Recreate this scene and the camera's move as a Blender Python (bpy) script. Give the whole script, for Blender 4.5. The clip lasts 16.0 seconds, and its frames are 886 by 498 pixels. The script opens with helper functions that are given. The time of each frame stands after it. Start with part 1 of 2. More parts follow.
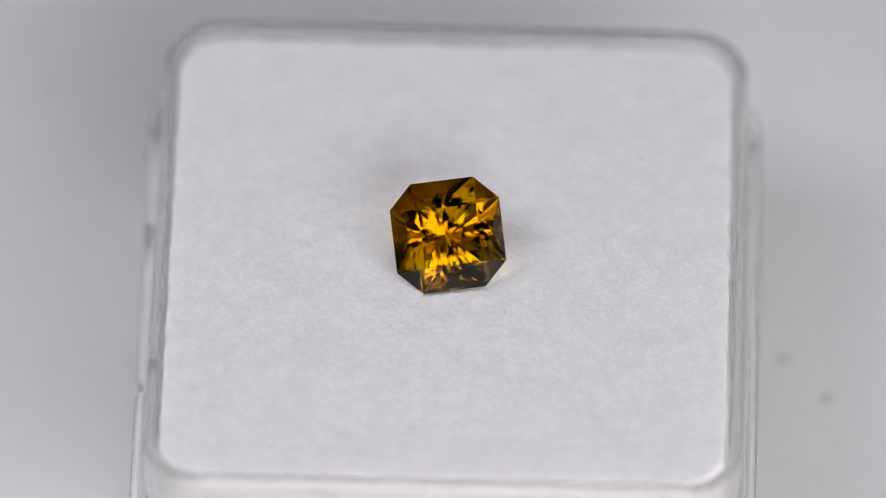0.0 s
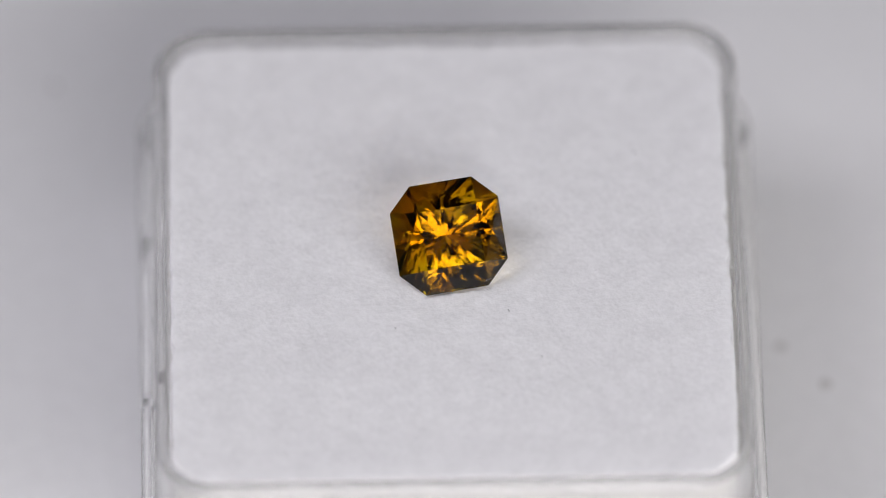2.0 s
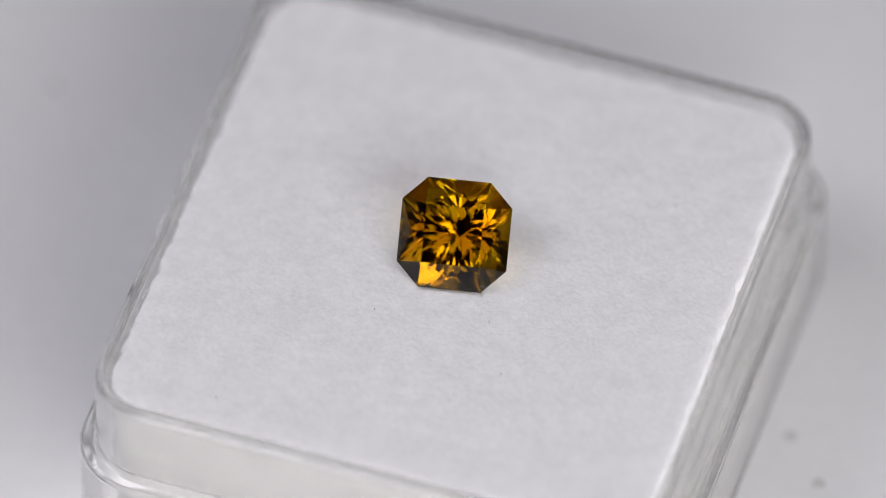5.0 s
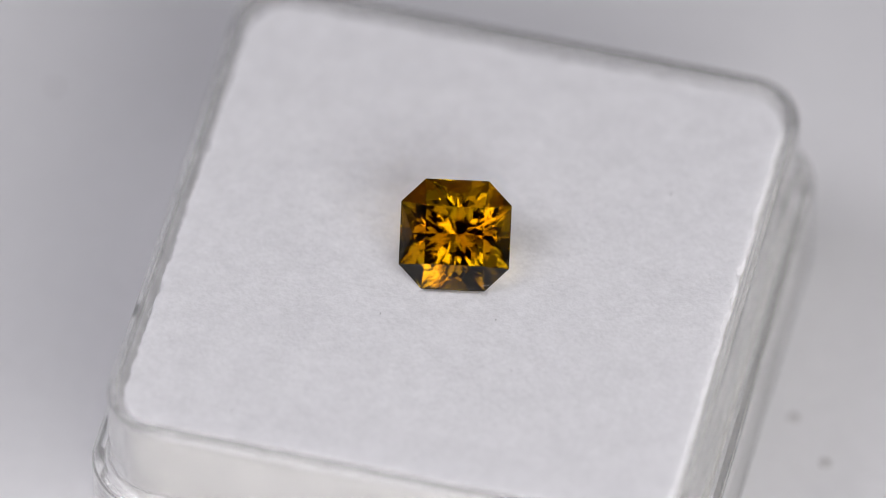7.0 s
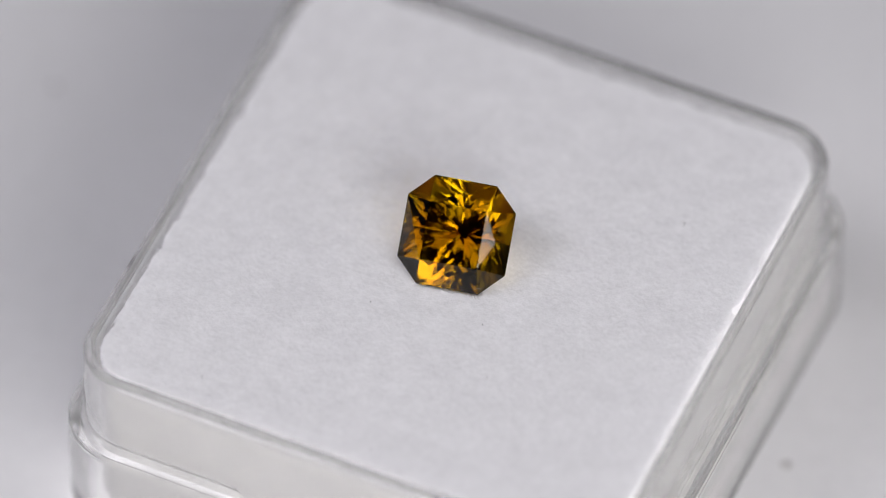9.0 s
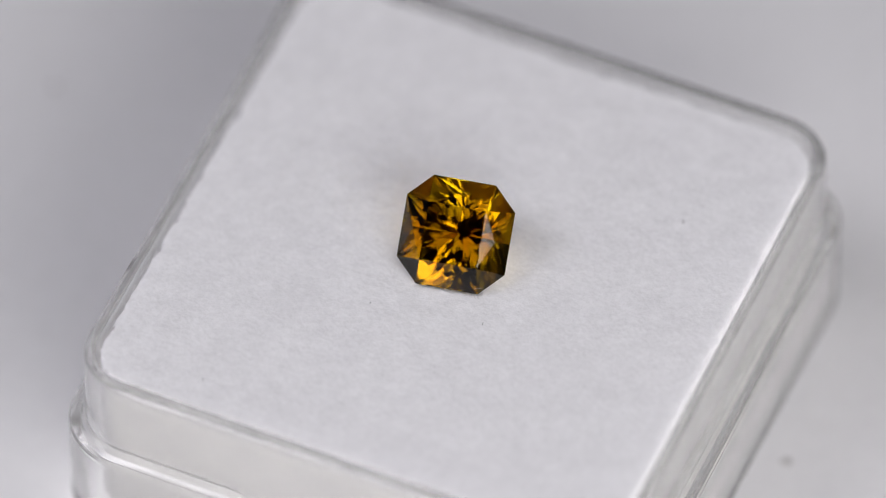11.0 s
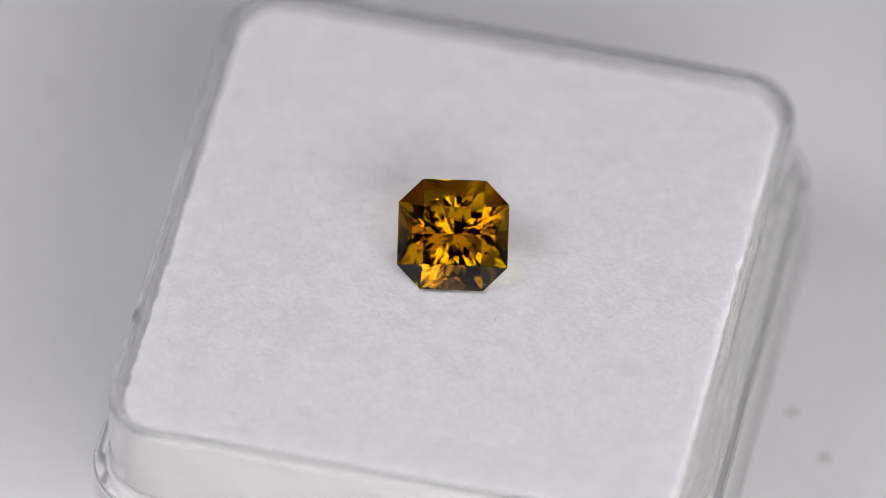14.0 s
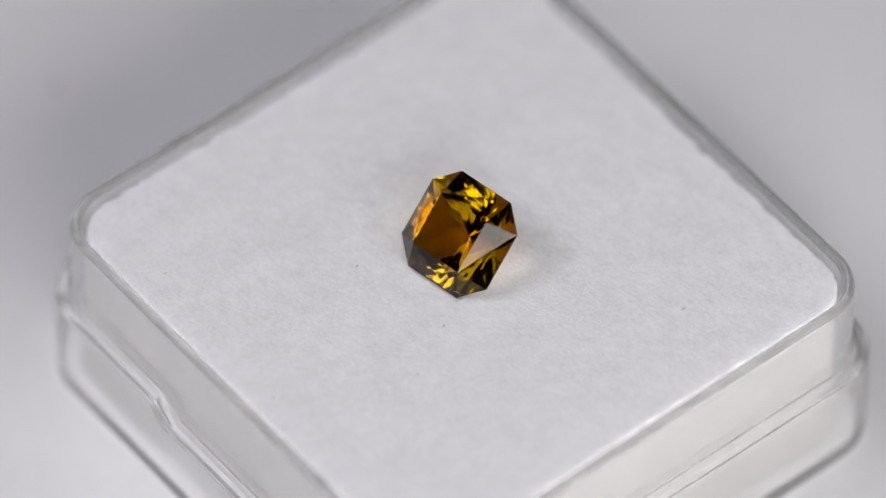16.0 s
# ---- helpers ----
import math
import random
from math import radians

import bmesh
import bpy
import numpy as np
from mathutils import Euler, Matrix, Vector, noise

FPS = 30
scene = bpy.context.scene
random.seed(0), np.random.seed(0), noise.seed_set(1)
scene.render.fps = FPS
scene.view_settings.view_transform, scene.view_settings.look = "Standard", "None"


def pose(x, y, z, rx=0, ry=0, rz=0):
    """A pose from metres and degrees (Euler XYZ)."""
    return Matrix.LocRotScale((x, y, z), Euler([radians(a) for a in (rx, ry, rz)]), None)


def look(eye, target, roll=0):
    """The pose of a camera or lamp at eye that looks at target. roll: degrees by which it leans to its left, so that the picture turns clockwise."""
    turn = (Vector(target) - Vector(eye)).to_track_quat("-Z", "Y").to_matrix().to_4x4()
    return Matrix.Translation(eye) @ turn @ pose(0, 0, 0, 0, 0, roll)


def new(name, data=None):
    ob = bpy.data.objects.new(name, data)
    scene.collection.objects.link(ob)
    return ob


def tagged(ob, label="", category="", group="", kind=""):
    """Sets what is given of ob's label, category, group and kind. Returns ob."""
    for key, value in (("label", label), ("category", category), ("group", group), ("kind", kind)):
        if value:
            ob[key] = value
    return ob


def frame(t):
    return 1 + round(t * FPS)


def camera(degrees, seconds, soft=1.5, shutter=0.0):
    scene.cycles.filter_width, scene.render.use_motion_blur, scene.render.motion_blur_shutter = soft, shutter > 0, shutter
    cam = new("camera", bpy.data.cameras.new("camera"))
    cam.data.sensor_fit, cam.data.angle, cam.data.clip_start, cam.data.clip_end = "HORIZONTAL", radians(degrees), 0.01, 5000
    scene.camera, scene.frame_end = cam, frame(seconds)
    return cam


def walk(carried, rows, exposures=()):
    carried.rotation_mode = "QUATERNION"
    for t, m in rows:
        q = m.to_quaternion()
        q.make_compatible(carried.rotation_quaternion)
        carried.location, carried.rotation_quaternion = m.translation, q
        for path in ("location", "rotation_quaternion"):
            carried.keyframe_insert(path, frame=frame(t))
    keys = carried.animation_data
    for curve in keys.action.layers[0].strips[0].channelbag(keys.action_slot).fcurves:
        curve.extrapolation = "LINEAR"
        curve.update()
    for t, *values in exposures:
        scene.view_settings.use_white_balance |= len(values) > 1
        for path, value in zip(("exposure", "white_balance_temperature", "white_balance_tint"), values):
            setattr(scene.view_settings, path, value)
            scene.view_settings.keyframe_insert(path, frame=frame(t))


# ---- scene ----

import itertools

# Everything on the turntable is laid out in millimetres about the turning axis.
MM = 0.001
UNIT = 30.0 * MM                     # one layout unit, 30 mm
PLANE = 0.381 * UNIT                 # height of the layout plane over the turntable

# ---- camera ----
EL = radians(51.30)
EYE_DIST = UNIT / 0.0515
RIGHT = Vector((1, 0, 0))
UP = Vector((0, math.sin(EL), math.cos(EL)))
BACK = Vector((0, -math.cos(EL), math.sin(EL)))
AIM = Vector((0, 0, PLANE)) - RIGHT * 0.02418 * UNIT + UP * 0.04173 * UNIT
EYE = AIM + BACK * EYE_DIST
cam = camera(4.625, 16.0, soft=0.9)
cam.data.dof.use_dof = True
cam.data.dof.focus_distance = EYE_DIST - 0.0018
cam.data.dof.aperture_fstop = 13.0
VIEW = look(EYE, AIM, 0.22)
walk(cam, [(0.0, VIEW), (16.0, VIEW)], exposures=[(0.0, 0.02), (16.0, 0.02)])

# ---- light ----
world = bpy.data.worlds.new("studio")
world.use_nodes = True
world.node_tree.nodes["Background"].inputs[0].default_value = (0.9, 0.95, 1.0, 1)
world.node_tree.nodes["Background"].inputs[1].default_value = 0.02
scene.world = world


def softbox(name, eye, target, sx, sy, watts, tint):
    data = bpy.data.lights.new(name, "AREA")
    data.shape, data.size, data.size_y, data.energy, data.color = "RECTANGLE", sx, sy, watts, tint
    lamp = new(name, data)
    lamp.matrix_world = look(eye, target)
    return lamp


softbox("front_softbox", (0.1113, -0.2196, 0.1720), (0, 0, 0), 0.25, 0.0985, 0.545, (1.0, 0.968, 0.965))
# three panels of one overhead light bank, the middle one the brightest
for x, y, watts in ((-0.285, -0.030, 0.64), (-0.065, -0.165, 0.22), (0.145, -0.160, 0.05)):
    softbox("overhead_panel", (x, y, 0.372), (0, -0.01, 0), 0.21, 0.19, watts, (1.0, 0.975, 1.045))


# ---- materials ----
def material(name, colour, rough, scales=(), vary=0.0, bump=0.0, bump_scale=100.0, ior=1.45, clear=0.0):
    """Principled surface with two scales of mottling and fine relief, in object space."""
    m = bpy.data.materials.new(name)
    m.use_nodes = True
    nt = m.node_tree
    n, l = nt.nodes, nt.links
    b = n["Principled BSDF"]
    b.inputs["Base Color"].default_value = (*colour, 1)
    b.inputs["Roughness"].default_value = rough
    b.inputs["IOR"].default_value = ior
    b.inputs["Transmission Weight"].default_value = clear
    tc = n.new("ShaderNodeTexCoord")
    last = None
    for s in scales:
        t = n.new("ShaderNodeTexNoise")
        t.inputs["Scale"].default_value = s
        t.inputs["Detail"].default_value = 5
        l.new(tc.outputs["Object"], t.inputs["Vector"])
        ramp = n.new("ShaderNodeMapRange")
        ramp.inputs["From Min"].default_value, ramp.inputs["From Max"].default_value = 0.3, 0.7
        ramp.inputs["To Min"].default_value, ramp.inputs["To Max"].default_value = 1 - vary, 1 + vary * 0.4
        l.new(t.outputs["Fac"], ramp.inputs["Value"])
        mix = n.new("ShaderNodeMix")
        mix.data_type, mix.blend_type = "RGBA", "MULTIPLY"
        mix.inputs["Factor"].default_value = 1.0
        if last:
            l.new(last, mix.inputs[6])
        else:
            mix.inputs[6].default_value = (*colour, 1)
        l.new(ramp.outputs["Result"], mix.inputs[7])
        last = mix.outputs[2]
    if last:
        l.new(last, b.inputs["Base Color"])
    if bump:
        t = n.new("ShaderNodeTexNoise")
        t.inputs["Scale"].default_value = bump_scale
        t.inputs["Detail"].default_value = 6
        l.new(tc.outputs["Object"], t.inputs["Vector"])
        bp = n.new("ShaderNodeBump")
        bp.inputs["Strength"].default_value = bump
        bp.inputs["Distance"].default_value = 0.0002
        l.new(t.outputs["Fac"], bp.inputs["Height"])
        l.new(bp.outputs["Normal"], b.inputs["Normal"])
    return m


M_DISC = material("white_satin_acrylic", (0.81, 0.81, 0.825), 0.32, scales=(40, 900), vary=0.025, bump=0.02, bump_scale=3000)
M_TABLE = material("pale_laminate", (0.7, 0.7, 0.71), 0.5, scales=(6, 90), vary=0.05, bump=0.1, bump_scale=800)
M_WALL = material("grey_cloth", (0.20, 0.225, 0.26), 0.9, scales=(3, 40), vary=0.06, bump=0.1, bump_scale=300)
M_DARK = material("dark_curtain", (0.05, 0.05, 0.055), 0.9, scales=(5, 60), vary=0.15, bump=0.2, bump_scale=200)
M_CLEAR = material("clear_polystyrene", (0.95, 0.948, 0.945), 0.15, ior=1.47, clear=0.87)
M_FOAM = material("white_fibre_pad", (0.86, 0.86, 0.88), 0.95, scales=(900, 3600), vary=0.05, bump=0.26, bump_scale=4600)
# core's cream, darkened because the clear walls cast no shadow on it
M_CORE = material("dimmed_cream_core", (0.53, 0.525, 0.508), 0.9, scales=(700, 2600), vary=0.10, bump=0.3, bump_scale=2400)
M_NAP = material("white_fibre", (0.88, 0.88, 0.9), 0.8, scales=(600,), vary=0.03)
M_GEM = material("golden_gem", (0.216, 0.110, 0.0006), 0.015, ior=1.65, clear=1.0)
M_GEM.node_tree.nodes["Principled BSDF"].inputs["Specular Tint"].default_value = (0.46, 0.45, 0.43, 1)


def two_tints():
    """The stone is orange through the table and greener towards the girdle, as a two-coloured crystal."""
    nt = M_GEM.node_tree
    n, l = nt.nodes, nt.links
    tc = n.new("ShaderNodeTexCoord")
    size = n.new("ShaderNodeVectorMath")
    size.operation = "LENGTH"
    flat = n.new("ShaderNodeVectorMath")
    flat.operation = "MULTIPLY"
    flat.inputs[1].default_value = (1, 1, 0)
    l.new(tc.outputs["Object"], flat.inputs[0])
    l.new(flat.outputs[0], size.inputs[0])
    ramp = n.new("ShaderNodeValToRGB")
    ramp.color_ramp.elements[0].position, ramp.color_ramp.elements[0].color = 0.0, (0.235, 0.074, 0.0004, 1)
    ramp.color_ramp.elements[1].position, ramp.color_ramp.elements[1].color = 1.0, (0.198, 0.130, 0.0006, 1)
    span = n.new("ShaderNodeMapRange")
    span.inputs["From Min"].default_value, span.inputs["From Max"].default_value = 0.0008, 0.0034
    cloud = n.new("ShaderNodeTexNoise")
    cloud.inputs["Scale"].default_value, cloud.inputs["Detail"].default_value = 620.0, 1.0
    l.new(tc.outputs["Object"], cloud.inputs["Vector"])
    shift = n.new("ShaderNodeMath")
    shift.operation = "MULTIPLY_ADD"
    shift.inputs[1].default_value, shift.inputs[2].default_value = 0.0060, -0.0030
    l.new(cloud.outputs["Fac"], shift.inputs[0])
    total = n.new("ShaderNodeMath")
    l.new(size.outputs["Value"], total.inputs[0])
    l.new(shift.outputs[0], total.inputs[1])
    l.new(total.outputs[0], span.inputs["Value"])
    l.new(span.outputs["Result"], ramp.inputs["Fac"])
    l.new(ramp.outputs["Color"], n["Principled BSDF"].inputs["Base Color"])


two_tints()
M_LINT = material("dark_lint", (0.12, 0.115, 0.115), 0.9, scales=(4000,), vary=0.3)
M_BROWN = material("brown_camera_dust", (0.38, 0.35, 0.33), 0.9, scales=(2000,), vary=0.3)
M_DUST = material("grey_dust", (0.68, 0.675, 0.675), 0.9, scales=(2000,), vary=0.3)


# ---- mesh helpers ----
def mesh_from(name, bm, mat, smooth=False, closed=True):
    me = bpy.data.meshes.new(name)
    if closed:
        bmesh.ops.recalc_face_normals(bm, faces=bm.faces)
    bm.to_mesh(me)
    bm.free()
    me.materials.append(mat)
    if smooth:
        for p in me.polygons:
            p.use_smooth = True
        me.set_sharp_from_angle(angle=radians(28))
    return me


def part(name, bm, mat, parent, label="", smooth=False, closed=True):
    ob = new(name, mesh_from(name, bm, mat, smooth, closed))
    ob.parent = parent
    if label:
        tagged(ob, label)
    return ob


def slab(bm, x0, x1, y0, y1, z0, z1):
    vs = [bm.verts.new((x, y, z)) for z in (z0, z1) for x, y in ((x0, y0), (x1, y0), (x1, y1), (x0, y1))]
    for f in ((3, 2, 1, 0), (4, 5, 6, 7), (0, 1, 5, 4), (1, 2, 6, 5), (2, 3, 7, 6), (3, 0, 4, 7)):
        bm.faces.new([vs[i] for i in f])


def rounded_square(half, radius, side=24, arc=10):
    """Points counter-clockwise round a square with round corners, from the front side's start, and each point's side and share along it."""
    pts = []
    flat = half - radius
    for k in range(4):
        turn = Matrix.Rotation(k * math.pi / 2, 2)
        for i in range(side):
            s = i / side
            pts.append((turn @ Vector((-flat + 2 * flat * s, -half)), k, s))
        for i in range(arc):
            a = -math.pi / 2 + (math.pi / 2) * i / arc
            pts.append((turn @ Vector((flat + radius * math.cos(a), -flat + radius * math.sin(a))), k, -1.0))
    return pts


# ---- the place ----
def wall(name, x0, x1, y0, y1, z0, z1, mat, label, category):
    bm = bmesh.new()
    slab(bm, x0, x1, y0, y1, z0, z1)
    return tagged(new(name, mesh_from(name, bm, mat)), label, category, kind="structure")


FLOOR_Z = -0.020
wall("floor", -0.62, 0.62, -0.80, 0.62, FLOOR_Z - 0.03, FLOOR_Z, M_TABLE, "pale grey laminate table top under the turntable", "table top")
wall("wall_north", -0.62, 0.62, 0.62, 0.64, FLOOR_Z - 0.03, 0.90, M_WALL, "plain grey cloth behind the turntable", "wall")
wall("wall_west", -0.64, -0.62, -0.80, 0.62, FLOOR_Z - 0.03, 0.90, M_WALL, "plain grey cloth side", "wall")
wall("wall_east", 0.62, 0.64, -0.80, 0.62, FLOOR_Z - 0.03, 0.90, M_WALL, "plain grey cloth side", "wall")
wall("wall_south", -0.64, 0.64, -0.82, -0.80, FLOOR_Z - 0.03, 0.90, M_DARK, "plain dark curtain closing the booth", "wall")
wall("ceiling", -0.64, 0.64, -0.24, 0.64, 0.90, 0.92, M_WALL, "plain grey cloth over the booth", "ceiling")
wall("ceiling_front", -0.64, 0.64, -0.82, -0.24, 0.90, 0.92, M_DARK, "plain dark cloth over the open front of the booth", "ceiling")

STONE = []                           # planes of the stone, by centre and normal
MOVERS = []                          # things that turn with the disc, and their pose on it


def rides(ob, x, y, z, rx=0, ry=0, rz=0):
    m = pose(x, y, z, rx, ry, rz)
    ob.matrix_world = m
    MOVERS.append((ob, m))
    return ob


def make_turntable():
    base = new("turntable")
    bm = bmesh.new()
    prof = [(0.0, -0.006), (0.0995, -0.006), (0.1, -0.0055), (0.1, -0.0006), (0.0994, 0.0), (0.0, 0.0)]
    rings = []
    for r, z in prof:
        if r == 0:
            rings.append([bm.verts.new((0, 0, z))])
        else:
            rings.append([bm.verts.new((r * math.cos(a), r * math.sin(a), z)) for a in np.linspace(0, 2 * math.pi, 128, endpoint=False)])
    for a, b in zip(rings, rings[1:]):
        for i in range(128):
            j = (i + 1) % 128
            q = [a[i % len(a)], a[j % len(a)], b[j % len(b)], b[i % len(b)]]
            q = list(dict.fromkeys(q))
            if len(q) > 2:
                bm.faces.new(q)
    part("platter", bm, M_DISC, base)
    bm = bmesh.new()
    bmesh.ops.create_cone(bm, cap_ends=True, segments=64, radius1=0.045, radius2=0.04, depth=0.0138,
                          matrix=Matrix.Translation((0, 0, -0.0131)))
    part("foot", bm, M_TABLE, base)
    tagged(base, "round white satin turntable platter carrying the gem box", "turntable")
    rides(base, 0, 0, 0)


BOX_X, BOX_Y, BOX_YAW = -0.0086 * UNIT, 0.0210 * UNIT, -1.5
NECK, BASE = 0.523 * UNIT, 0.5515 * UNIT          # half widths
RIM_Z = PLANE + 0.026 * UNIT
LEDGE_Z = PLANE - 0.158 * UNIT
NOTCH = 0.036 * UNIT
FOAM_Z = PLANE + 0.014 * UNIT
WALL = 0.021 * UNIT


def ledge_height(k, s):
    """Height of the ledge round the neck: a thumb notch lowers it on the front and the west side."""
    if k in (0, 3) and 0.0 <= s:
        d = min(s, 1 - s)
        t = min(1.0, max(0.0, (d - 0.266) / 0.056))
        return LEDGE_Z - NOTCH * t * t * (3 - 2 * t)
    return LEDGE_Z


def make_box():
    ro, ri = 0.120 * UNIT, 0.096 * UNIT
    inner = NECK - WALL
    # half width, corner radius, height (None: follows the ledge, with an offset)
    prof = [(BASE - 0.02 * UNIT, ro, 0.0, 0), (BASE - 0.006 * UNIT, ro, 0.004 * UNIT, 0), (BASE, ro, 0.016 * UNIT, 0),
            (BASE, ro, -0.010 * UNIT, 1), (BASE - 0.003 * UNIT, ro, -0.003 * UNIT, 1), (BASE - 0.010 * UNIT, ro, 0.0, 1),
            (NECK + 0.008 * UNIT, ri + 0.008 * UNIT, 0.0, 1), (NECK + 0.002 * UNIT, ri, 0.003 * UNIT, 1), (NECK, ri, 0.010 * UNIT, 1),
            (NECK - 0.001 * UNIT, ri, RIM_Z - 0.012 * UNIT, 0), (NECK - 0.004 * UNIT, ri, RIM_Z - 0.003 * UNIT, 0), (NECK - 0.011 * UNIT, ri, RIM_Z, 0),
            (inner + 0.009 * UNIT, ri * 0.85, RIM_Z, 0), (inner + 0.003 * UNIT, ri * 0.85, RIM_Z - 0.003 * UNIT, 0), (inner, ri * 0.85, RIM_Z - 0.010 * UNIT, 0),
            (inner, ri * 0.85, -0.016 * UNIT, 1), (inner + 0.004 * UNIT, ri * 0.9, -0.022 * UNIT, 1),
            (BASE - WALL - 0.006 * UNIT, ro * 0.85, -0.024 * UNIT, 1), (BASE - WALL, ro * 0.85, -0.032 * UNIT, 1),
            (BASE - WALL - 0.002 * UNIT, ro * 0.85, 0.045 * UNIT, 0), (BASE - WALL - 0.012 * UNIT, ro * 0.8, 0.034 * UNIT, 0)]
    base = new("gem_box")

    def band(name, first, last, label):
        """One band of the moulding's skin, from ring to ring."""
        bm = bmesh.new()
        rings = [[bm.verts.new((p.x, p.y, (ledge_height(k, s) + z) if follow else z)) for p, k, s in rounded_square(half, rad, 40, 12)]
                 for half, rad, z, follow in prof[first:last + 1]]
        n = len(rings[0])
        for a, b in zip(rings, rings[1:]):
            for i in range(n):
                bm.faces.new((a[i], a[(i + 1) % n], b[(i + 1) % n], b[i]))
        if first == 0:
            bm.faces.new(rings[0][::-1])
        if last == len(prof) - 1:
            bm.faces.new(rings[-1])
        ob = part(name, bm, M_CLEAR, base, label, smooth=True, closed=False)
        ob.visible_shadow = False

    band("base_wall", 0, 3, "clear lower wall of the box")
    band("ledge", 3, 8, "clear stepped ledge with thumb notch")
    band("neck", 8, 9, "clear upright neck for the lid")
    band("rim", 9, 14, "rounded clear rim")
    band("lining", 14, len(prof) - 1, "clear inner wall and floor")
    tagged(base, "clear plastic square gem box without its lid, rounded corners", "box")
    rides(base, BOX_X, BOX_Y, 0.0003, 0, 0, BOX_YAW)


def make_foam():
    half, rad = NECK - WALL - 0.006 * UNIT, 0.080 * UNIT
    bottom = 0.040 * UNIT + 0.0003
    rng = np.random.default_rng(3)
    base = new("foam_pad")
    seat = pose(BOX_X, BOX_Y, 0, 0, 0, BOX_YAW)
    bm = bmesh.new()
    outline = rounded_square(half, rad, 60, 16)
    n = len(outline)
    rings = []

    def wob(p, amp):
        v = Vector((p.x * 900, p.y * 900, 3.1))
        w = Vector((p.x * 3800, p.y * 3800, 7.7))
        return amp * (noise.noise(v) + 0.7 * noise.noise(w))

    seam = FOAM_Z - 0.026 * UNIT
    # the foam core under the fleece, its cream darkened for light the walls hold back
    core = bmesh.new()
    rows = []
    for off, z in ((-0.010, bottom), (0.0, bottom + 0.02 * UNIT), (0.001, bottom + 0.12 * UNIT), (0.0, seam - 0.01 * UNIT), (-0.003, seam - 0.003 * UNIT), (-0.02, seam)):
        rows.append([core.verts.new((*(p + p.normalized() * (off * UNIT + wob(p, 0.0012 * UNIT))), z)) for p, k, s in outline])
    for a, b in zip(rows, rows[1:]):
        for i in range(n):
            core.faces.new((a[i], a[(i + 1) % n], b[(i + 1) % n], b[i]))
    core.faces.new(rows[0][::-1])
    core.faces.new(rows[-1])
    part("core", core, M_CORE, base, "cream foam core under the white fleece, darkened for light lost in the clear walls", smooth=True)

    shape = [(-0.020, -0.0262), (-0.003, -0.024), (0.0005, -0.019), (0.001, -0.010), (0.0, -0.003), (-0.0015, -0.0008), (-0.004, -0.0002), (-0.007, 0.0), (-0.016, 0.0)]
    for off, z in shape:
        ring = []
        for p, k, s in outline:
            d = p.normalized()
            q = p + d * (off * UNIT - abs(wob(p, 0.010 * UNIT)) * min(1.0, max(0.2, (z + 0.026) / 0.016)))
            ring.append(bm.verts.new((q.x, q.y, FOAM_Z + z * UNIT)))
        rings.append(ring)
    # the top, shrinking rings with a soft uneven relief
    for f in np.linspace(0.965, 0.02, 80):
        ring = []
        for p, k, s in outline:
            q = (p - p.normalized() * 0.016 * UNIT) * f
            h = 0.0022 * noise.noise(Vector((q.x * 300, q.y * 300, 0))) + 0.0010 * noise.noise(Vector((q.x * 1300, q.y * 1300, 5)))
            # the stone presses the fibres down under it
            w = seat @ Vector((q.x, q.y, FOAM_Z + h * UNIT))
            for step in range(20):
                if any(nrm.dot(w - c) > 0.0035 * UNIT for c, nrm in STONE):
                    break
                w.z -= 0.0015 * UNIT
            h = (w.z - FOAM_Z) / UNIT
            ring.append(bm.verts.new((q.x, q.y, FOAM_Z + h * UNIT)))
        rings.append(ring)
    for a, b in zip(rings, rings[1:]):
        for i in range(n):
            bm.faces.new((a[i], a[(i + 1) % n], b[(i + 1) % n], b[i]))
    bm.faces.new(rings[0][::-1])
    bm.faces.new(rings[-1])
    part("pad", bm, M_FOAM, base, smooth=True)
    # loose fibres over the top
    verts, faces = [], []
    for i in range(3600):
        x, y = rng.uniform(-half * 0.985, half * 0.985, 2)
        if abs(x) > half - rad * 0.5 and abs(y) > half - rad * 0.5:
            continue
        a, length = rng.uniform(0, 6.283), rng.uniform(0.15, 0.6) * MM
        w, bend, lift = rng.uniform(0.008, 0.015) * MM, rng.uniform(-2.4, 2.4), rng.uniform(0.0, 0.055) * MM
        if math.hypot(x, y) < 0.2 * UNIT:
            continue
        at = Vector((x, y, FOAM_Z + 0.01 * MM))
        row = []
        for j in range(4):
            d = Vector((math.cos(a), math.sin(a), 0))
            side = Vector((-d.y, d.x, 0)) * w
            up = Vector((0, 0, lift * math.sin(j / 3 * math.pi)))
            row += [at + side + up, at - side + up]
            at = at + d * length / 3
            a += bend / 3
        k = len(verts)
        verts += [tuple(v) for v in row]
        faces += [(k + 2 * j, k + 2 * j + 1, k + 2 * j + 3, k + 2 * j + 2) for j in range(3)]
    # short fuzz round the cut edge
    for p, k, s in rounded_square(half - 0.004 * UNIT, rad, 320, 60):
        d = p.normalized()
        a = math.atan2(d.y, d.x) + rng.uniform(-1.2, 1.2)
        length, w = rng.uniform(0.04, 0.20) * MM, 0.014 * MM
        at = Vector((p.x, p.y, FOAM_Z - 0.25 * MM * rng.random()))
        step = Vector((math.cos(a), math.sin(a), rng.uniform(-0.2, 0.5))) * length / 3
        side = Vector((-step.y, step.x, 0)).normalized() * w
        j0 = len(verts)
        for j in range(4):
            verts += [tuple(at + side), tuple(at - side)]
            at = at + step
            step.z -= 0.06 * length
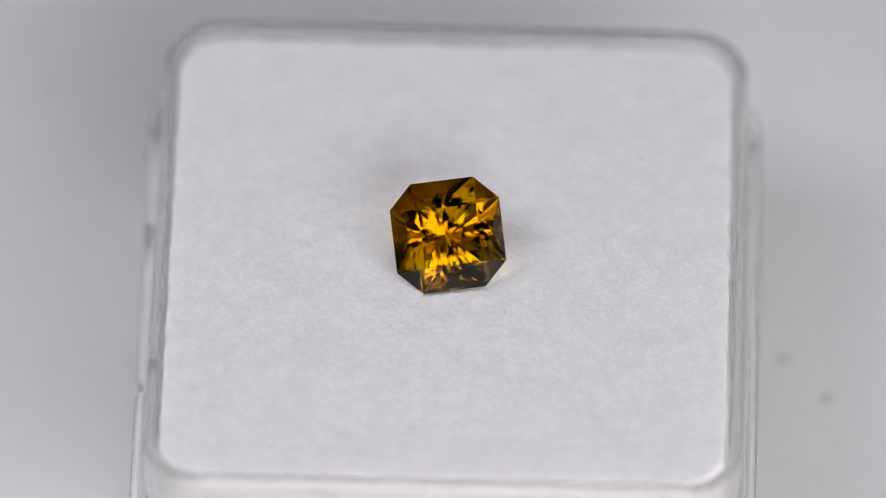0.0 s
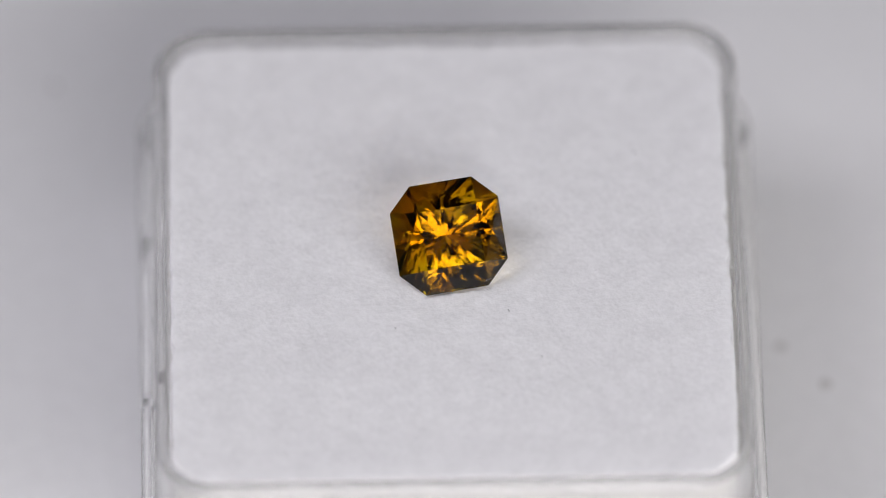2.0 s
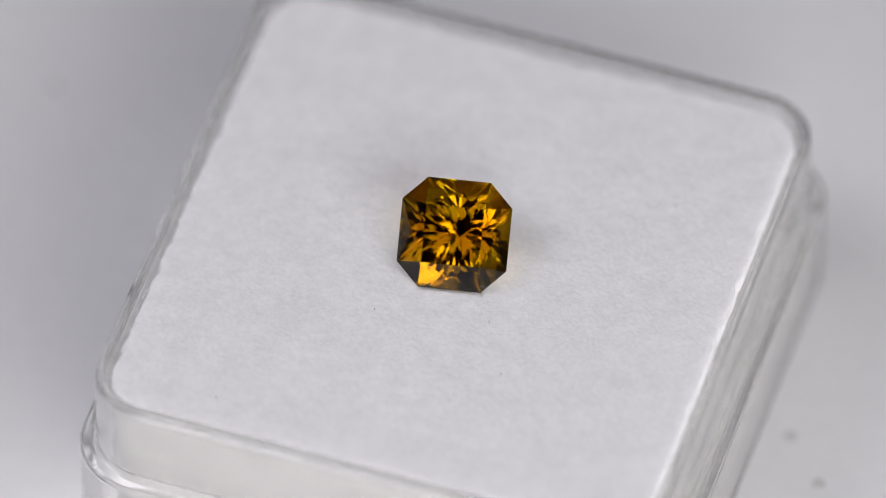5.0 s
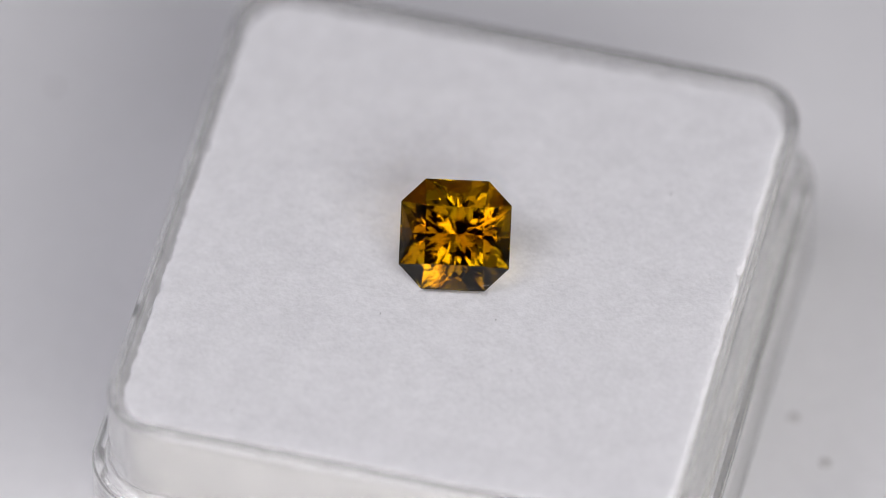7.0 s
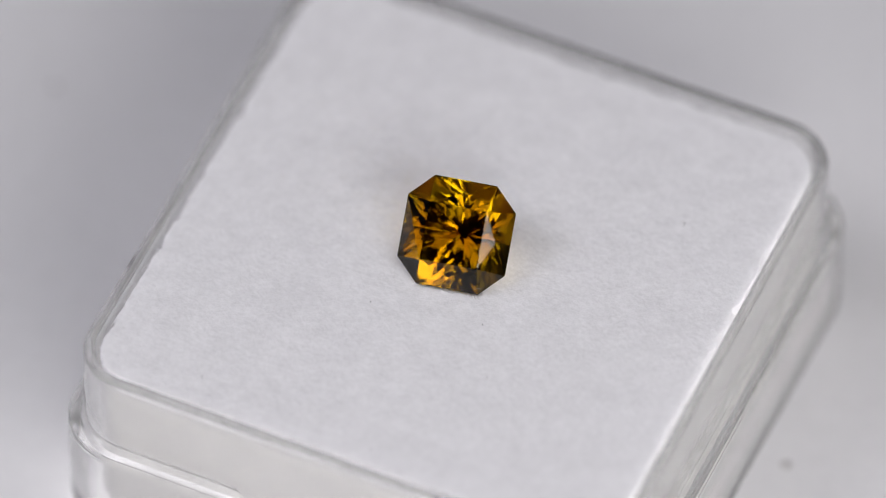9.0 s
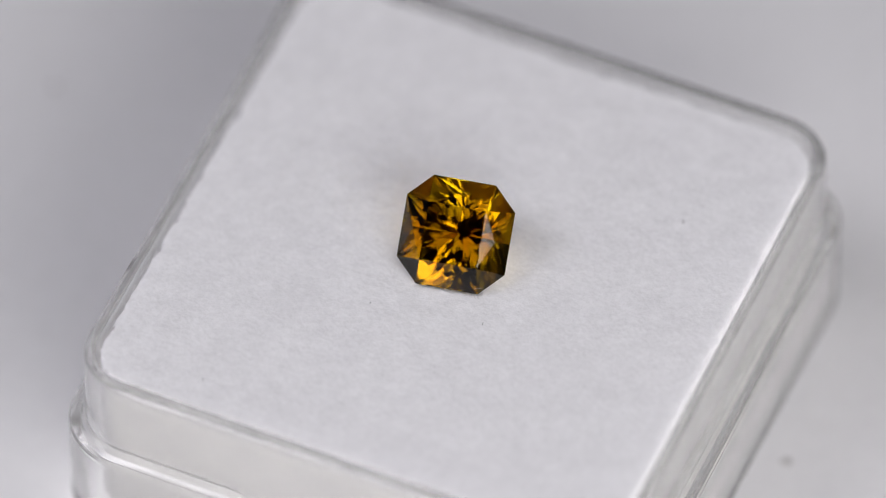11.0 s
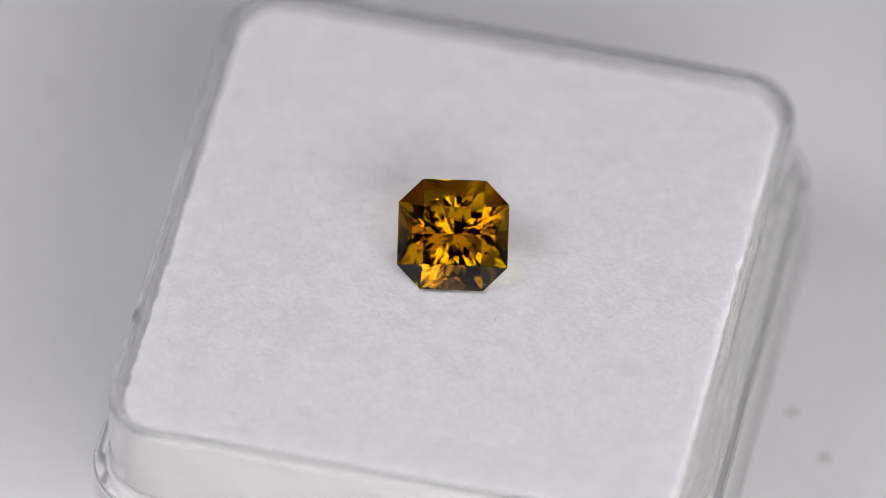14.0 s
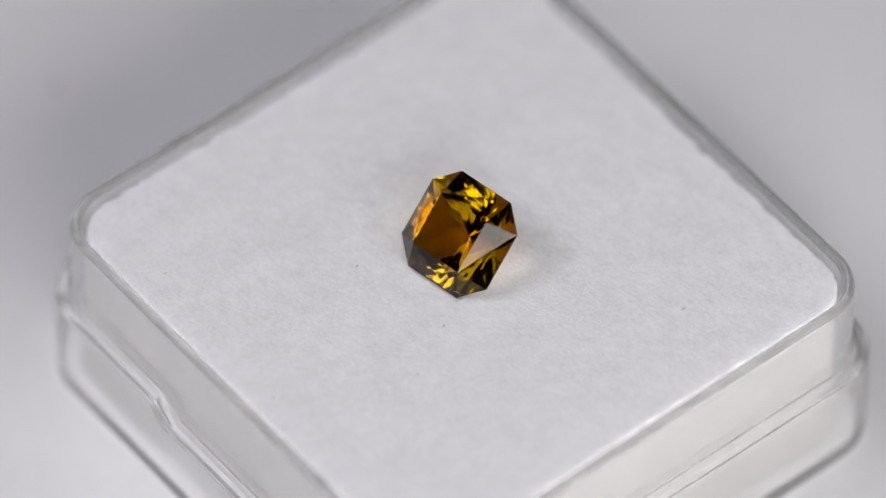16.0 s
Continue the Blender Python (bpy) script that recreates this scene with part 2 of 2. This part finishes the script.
        faces += [(j0 + 2 * j, j0 + 2 * j + 1, j0 + 2 * j + 3, j0 + 2 * j + 2) for j in range(3)]
    me = bpy.data.meshes.new("nap")
    me.from_pydata(verts, [], faces)
    me.materials.append(M_NAP)
    nap = new("nap", me)
    nap.parent = base
    tagged(nap, "loose white surface fibres", kind="stuff")
    tagged(base, "white fibrous square foam pad filling the clear box", "foam pad")
    rides(base, BOX_X, BOX_Y, 0, 0, 0, BOX_YAW)


# tiers of the pavilion: how many facets, the first one's azimuth, steepness, depth on the axis
PAVILION = [(8, 22.5, 40.5, 0.104), (16, 11.25, 42.0, 0.1052), (32, 5.625, 44.0, 0.1084), (8, 0.0, 60.0, 0.171), (8, 22.5, 53.0, 0.150)]


def make_gem():
    """A square brilliant with cut corners, lying on one pavilion side."""
    g, c, t, h = 0.0976, 0.0418, 0.0515, 0.0412
    pts = []
    ring = [(-g + c, g), (g - c, g), (g, g - c), (g, -g + c), (g - c, -g), (-g + c, -g), (-g, -g + c), (-g, g - c)]
    for x, y in ring:
        pts += [(x, y, 0.002), (x, y, -0.002)]
    pts += [(sx * t, sy * t, h) for sx in (-1, 1) for sy in (-1, 1)]
    m, mz = 0.0745, 0.0270
    pts += [(m, 0, mz), (-m, 0, mz), (0, m, mz), (0, -m, mz)]
    # pavilion: each facet a plane by azimuth, steepness and its depth on the axis; the corners are where three planes meet
    planes = [(0.0, 0.0, 1.0, -0.002)]
    for i in range(8):
        a = radians(45 * i)
        planes.append((math.cos(a), math.sin(a), 0.0, g if i % 2 == 0 else (2 * g - c) / math.sqrt(2)))

    def facet(azimuth, steep, depth):
        a, e = radians(azimuth), radians(steep)
        planes.append((math.sin(e) * math.cos(a), math.sin(e) * math.sin(a), -math.cos(e), depth * math.cos(e)))

    for count, first, steep, depth in PAVILION:
        for i in range(count):
            facet(first + 360 * i / count, steep, depth)
    sheets = np.array(planes)
    for trio in itertools.combinations(range(len(planes)), 3):
        lhs = sheets[list(trio), :3]
        if abs(np.linalg.det(lhs)) > 1e-6:
            at = np.linalg.solve(lhs, sheets[list(trio), 3])
            if (sheets[:, :3] @ at <= sheets[:, 3] + 1e-7).all():
                pts.append(tuple(at))
    bm = bmesh.new()
    for p in pts:
        bm.verts.new([a * UNIT for a in p])
    bmesh.ops.convex_hull(bm, input=bm.verts)
    loose = [v for v in bm.verts if not v.link_faces]
    bmesh.ops.delete(bm, geom=loose, context="VERTS")
    bmesh.ops.dissolve_limit(bm, angle_limit=radians(0.6), verts=bm.verts, edges=bm.edges)
    bmesh.ops.recalc_face_normals(bm, faces=bm.faces)
    bm.normal_update()
    ob = new("gemstone")
    skins = {"table": [], "crown": [], "girdle": [], "pavilion": []}
    for f in bm.faces:
        nz = f.normal.z
        skins["table" if nz > 0.999 else "crown" if nz > 0.05 else "girdle" if nz > -0.05 else "pavilion"].append([v.co.copy() for v in f.verts])
    turn = Matrix.Rotation(radians(9.50), 4, "Z") @ Matrix.Rotation(radians(41.24), 4, "X") @ Matrix.Rotation(radians(-0.14), 4, "Z")
    m = Matrix.Translation((-0.0112 * UNIT, 0.0183 * UNIT, PLANE + 0.0813 * UNIT)) @ turn
    STONE.extend((m @ f.calc_center_median(), turn.to_3x3() @ f.normal) for f in bm.faces)
    for name, faces in skins.items():
        piece = bmesh.new()
        for f in faces:
            piece.faces.new([piece.verts.new(c) for c in f])
        skin = part(name, piece, M_GEM, ob, closed=False)
        skin.visible_shadow = name in ("crown", "girdle")     # light passes down through the clear stone
    bm.free()
    tagged(ob, "golden yellow-brown faceted octagonal gemstone tilted on white foam", "gemstone")
    ob.matrix_world = m
    MOVERS.append((ob, m))


def make_hair():
    """A pale curled hair lying on a lower crown facet of the stone."""
    bm = bmesh.new()
    rest = next(m for thing, m in MOVERS if thing.name == "gemstone")
    up = Vector((0, -0.73, 0.68))
    across, along = Vector((1, 0, 0)), Vector((0, 0.68, 0.73))
    last = None
    for j in range(17):
        a = j / 16
        bend = radians(-40 + 260 * a)
        p = (Vector((0.052, -0.0875, 0.0130)) + up * 0.0012 + across * (0.014 * a - 0.003 * math.cos(bend)) + along * 0.0045 * math.sin(bend)) * UNIT
        row = [bm.verts.new(rest @ (p + side * 0.005 * MM)) for side in (along, up, -along)]
        if last:
            for i in range(2):
                bm.faces.new((last[i], last[i + 1], row[i + 1], row[i]))
        last = row
    ob = new("hair", mesh_from("hair", bm, M_NAP, smooth=True))
    tagged(ob, "tiny pale curled fibre lying on the gemstone", "fibre")
    MOVERS.append((ob, Matrix.Identity(4)))


def speck(name, x, y, z, size, mat, label, category, group, thread=False, seed=1, still=False):
    rng = random.Random(seed)
    bm = bmesh.new()
    if thread:
        a, at, last = rng.uniform(0, 6.28), Vector((0, 0, 0)), None
        for j in range(7):
            d = Vector((math.cos(a), math.sin(a), 0))
            s = Vector((-d.y, d.x, 0)) * 0.014 * MM
            row = [bm.verts.new(at + v) for v in (s, Vector((0, 0, 0.022 * MM)), -s)]
            if last:
                for i in range(2):
                    bm.faces.new((last[i], last[i + 1], row[i + 1], row[i]))
            last = row
            at = at + d * size / 6
            a += rng.uniform(-0.5, 0.5)
    else:
        bmesh.ops.create_icosphere(bm, subdivisions=2, radius=size / 2)
        for v in bm.verts:
            v.co *= 1 + 0.35 * noise.noise(v.co * 2.2 / size + Vector((seed, 0, 0)))
            v.co.z *= 0.06
    ob = new(name, mesh_from(name, bm, mat, smooth=True))
    tagged(ob, label, category, group)
    if still:
        ob.matrix_world = pose(x, y, z)
    else:
        rides(ob, x, y, z)


make_turntable()
make_box()
make_gem()
make_hair()
make_foam()
for i, (x, y) in enumerate(((0.5932, 0.1041), (0.6696, 0.0154))):
    speck("dust_speck", x * UNIT, y * UNIT, 0.0, 0.75 * MM, M_DUST, "small grey dust speck on the white turntable", "dust", "dust on the turntable", seed=i + 2)
# added stand-in for dust on the camera, still while the disc turns
speck("dust_speck", -0.7391 * UNIT, 0.7320 * UNIT, 0.0002, 0.36 * MM, M_BROWN, "small brownish speck standing in for dust on the camera", "dust", "dust on the turntable", seed=9, still=True)
for i, (x, y, s) in enumerate(((-0.3180, -0.4000, 0.20), (0.088, -0.100, 0.16), (-0.1122, -0.1353, 0.14), (0.3316, 0.242, 0.24), (0.1438, -0.2089, 0.12), (0.0217, -0.4338, 0.12))):
    speck("lint_fibre", x * UNIT, y * UNIT, FOAM_Z + 0.06 * MM, s * MM, M_LINT, "tiny dark lint thread on the white foam", "lint", "lint on the foam", True, i + 5)

# seconds, degrees turned, drift of the disc in thousandths of a layout unit
TURN = [(0.0, 0.0, -4.2, 1.2), (0.5, -8.6, -5.0, 0.5), (0.78, -13.48, -3.9, -0.2), (1.0, -14.5, -3.0, -0.8),
        (1.5, -5.94, -1.3, -0.1), (2.0, 3.0, -2.0, 0.0), (2.2, 6.18, -3.3, 0.3), (2.34, 7.8, -4.0, 0.6),
        (2.5, 6.3, -4.0, 0.8), (3.0, -2.8, -1.0, -1.0), (3.5, -11.7, -1.7, -2.0), (4.0, -20.3, 0.5, -0.8),
        (4.2, -23.5, 1.5, -0.5), (4.4, -26.2, 1.5, 0.0), (4.54, -24.58, 1.5, 0.0), (5.6, -6.22, 1.5, 0.1),
        (5.74, -4.6, 1.5, 0.2), (5.88, -6.22, 1.5, 0.2), (6.3, -13.5, 1.5, 0.5), (6.5, -16.9, 1.5, 0.3),
        (6.62, -18.17, 1.9, 0.2), (6.76, -16.55, 2.7, 0.1), (7.0, -12.38, 4.3, -0.1), (7.5, -3.9, 3.0, -0.5),
        (7.65, -3.4, 2.1, -0.3), (8.0, -9.6, 0.0, 0.0), (8.5, -18.6, 0.5, 0.0), (8.73, -22.53, 1.7, -0.3),
        (8.87, -24.15, 2.4, -0.4), (9.0, -22.66, 3.1, -0.6), (9.2, -19.2, 3.2, -0.6), (9.88, -7.42, 3.0, -0.1),
        (10.02, -5.8, 3.0, -0.1), (10.16, -7.42, 2.9, 0.0), (11.04, -22.58, 2.1, 0.0), (11.18, -24.2, 2.0, 0.0),
        (11.3, -23.0, 2.0, 0.0), (11.5, -19.3, 3.0, 0.0), (12.0, -10.4, 3.0, 0.0), (12.5, -1.86, 1.2, 0.3),
        (13.0, 6.0, 3.0, 0.8), (13.5, -2.6, 0.5, 0.3), (14.0, -11.4, 1.0, 0.3), (14.5, -21.03, 0.6, 0.0),
        (15.0, -30.0, 0.0, 0.5), (15.5, -39.6, 0.0, 1.0), (16.0, -49.6, -1.9, 1.3)]


def motions():
    for ob, m in MOVERS:
        walk(ob, [(t, pose(sx * 0.001 * UNIT, sy * 0.001 * UNIT, 0, 0, 0, a) @ m) for t, a, sx, sy in TURN])


motions()
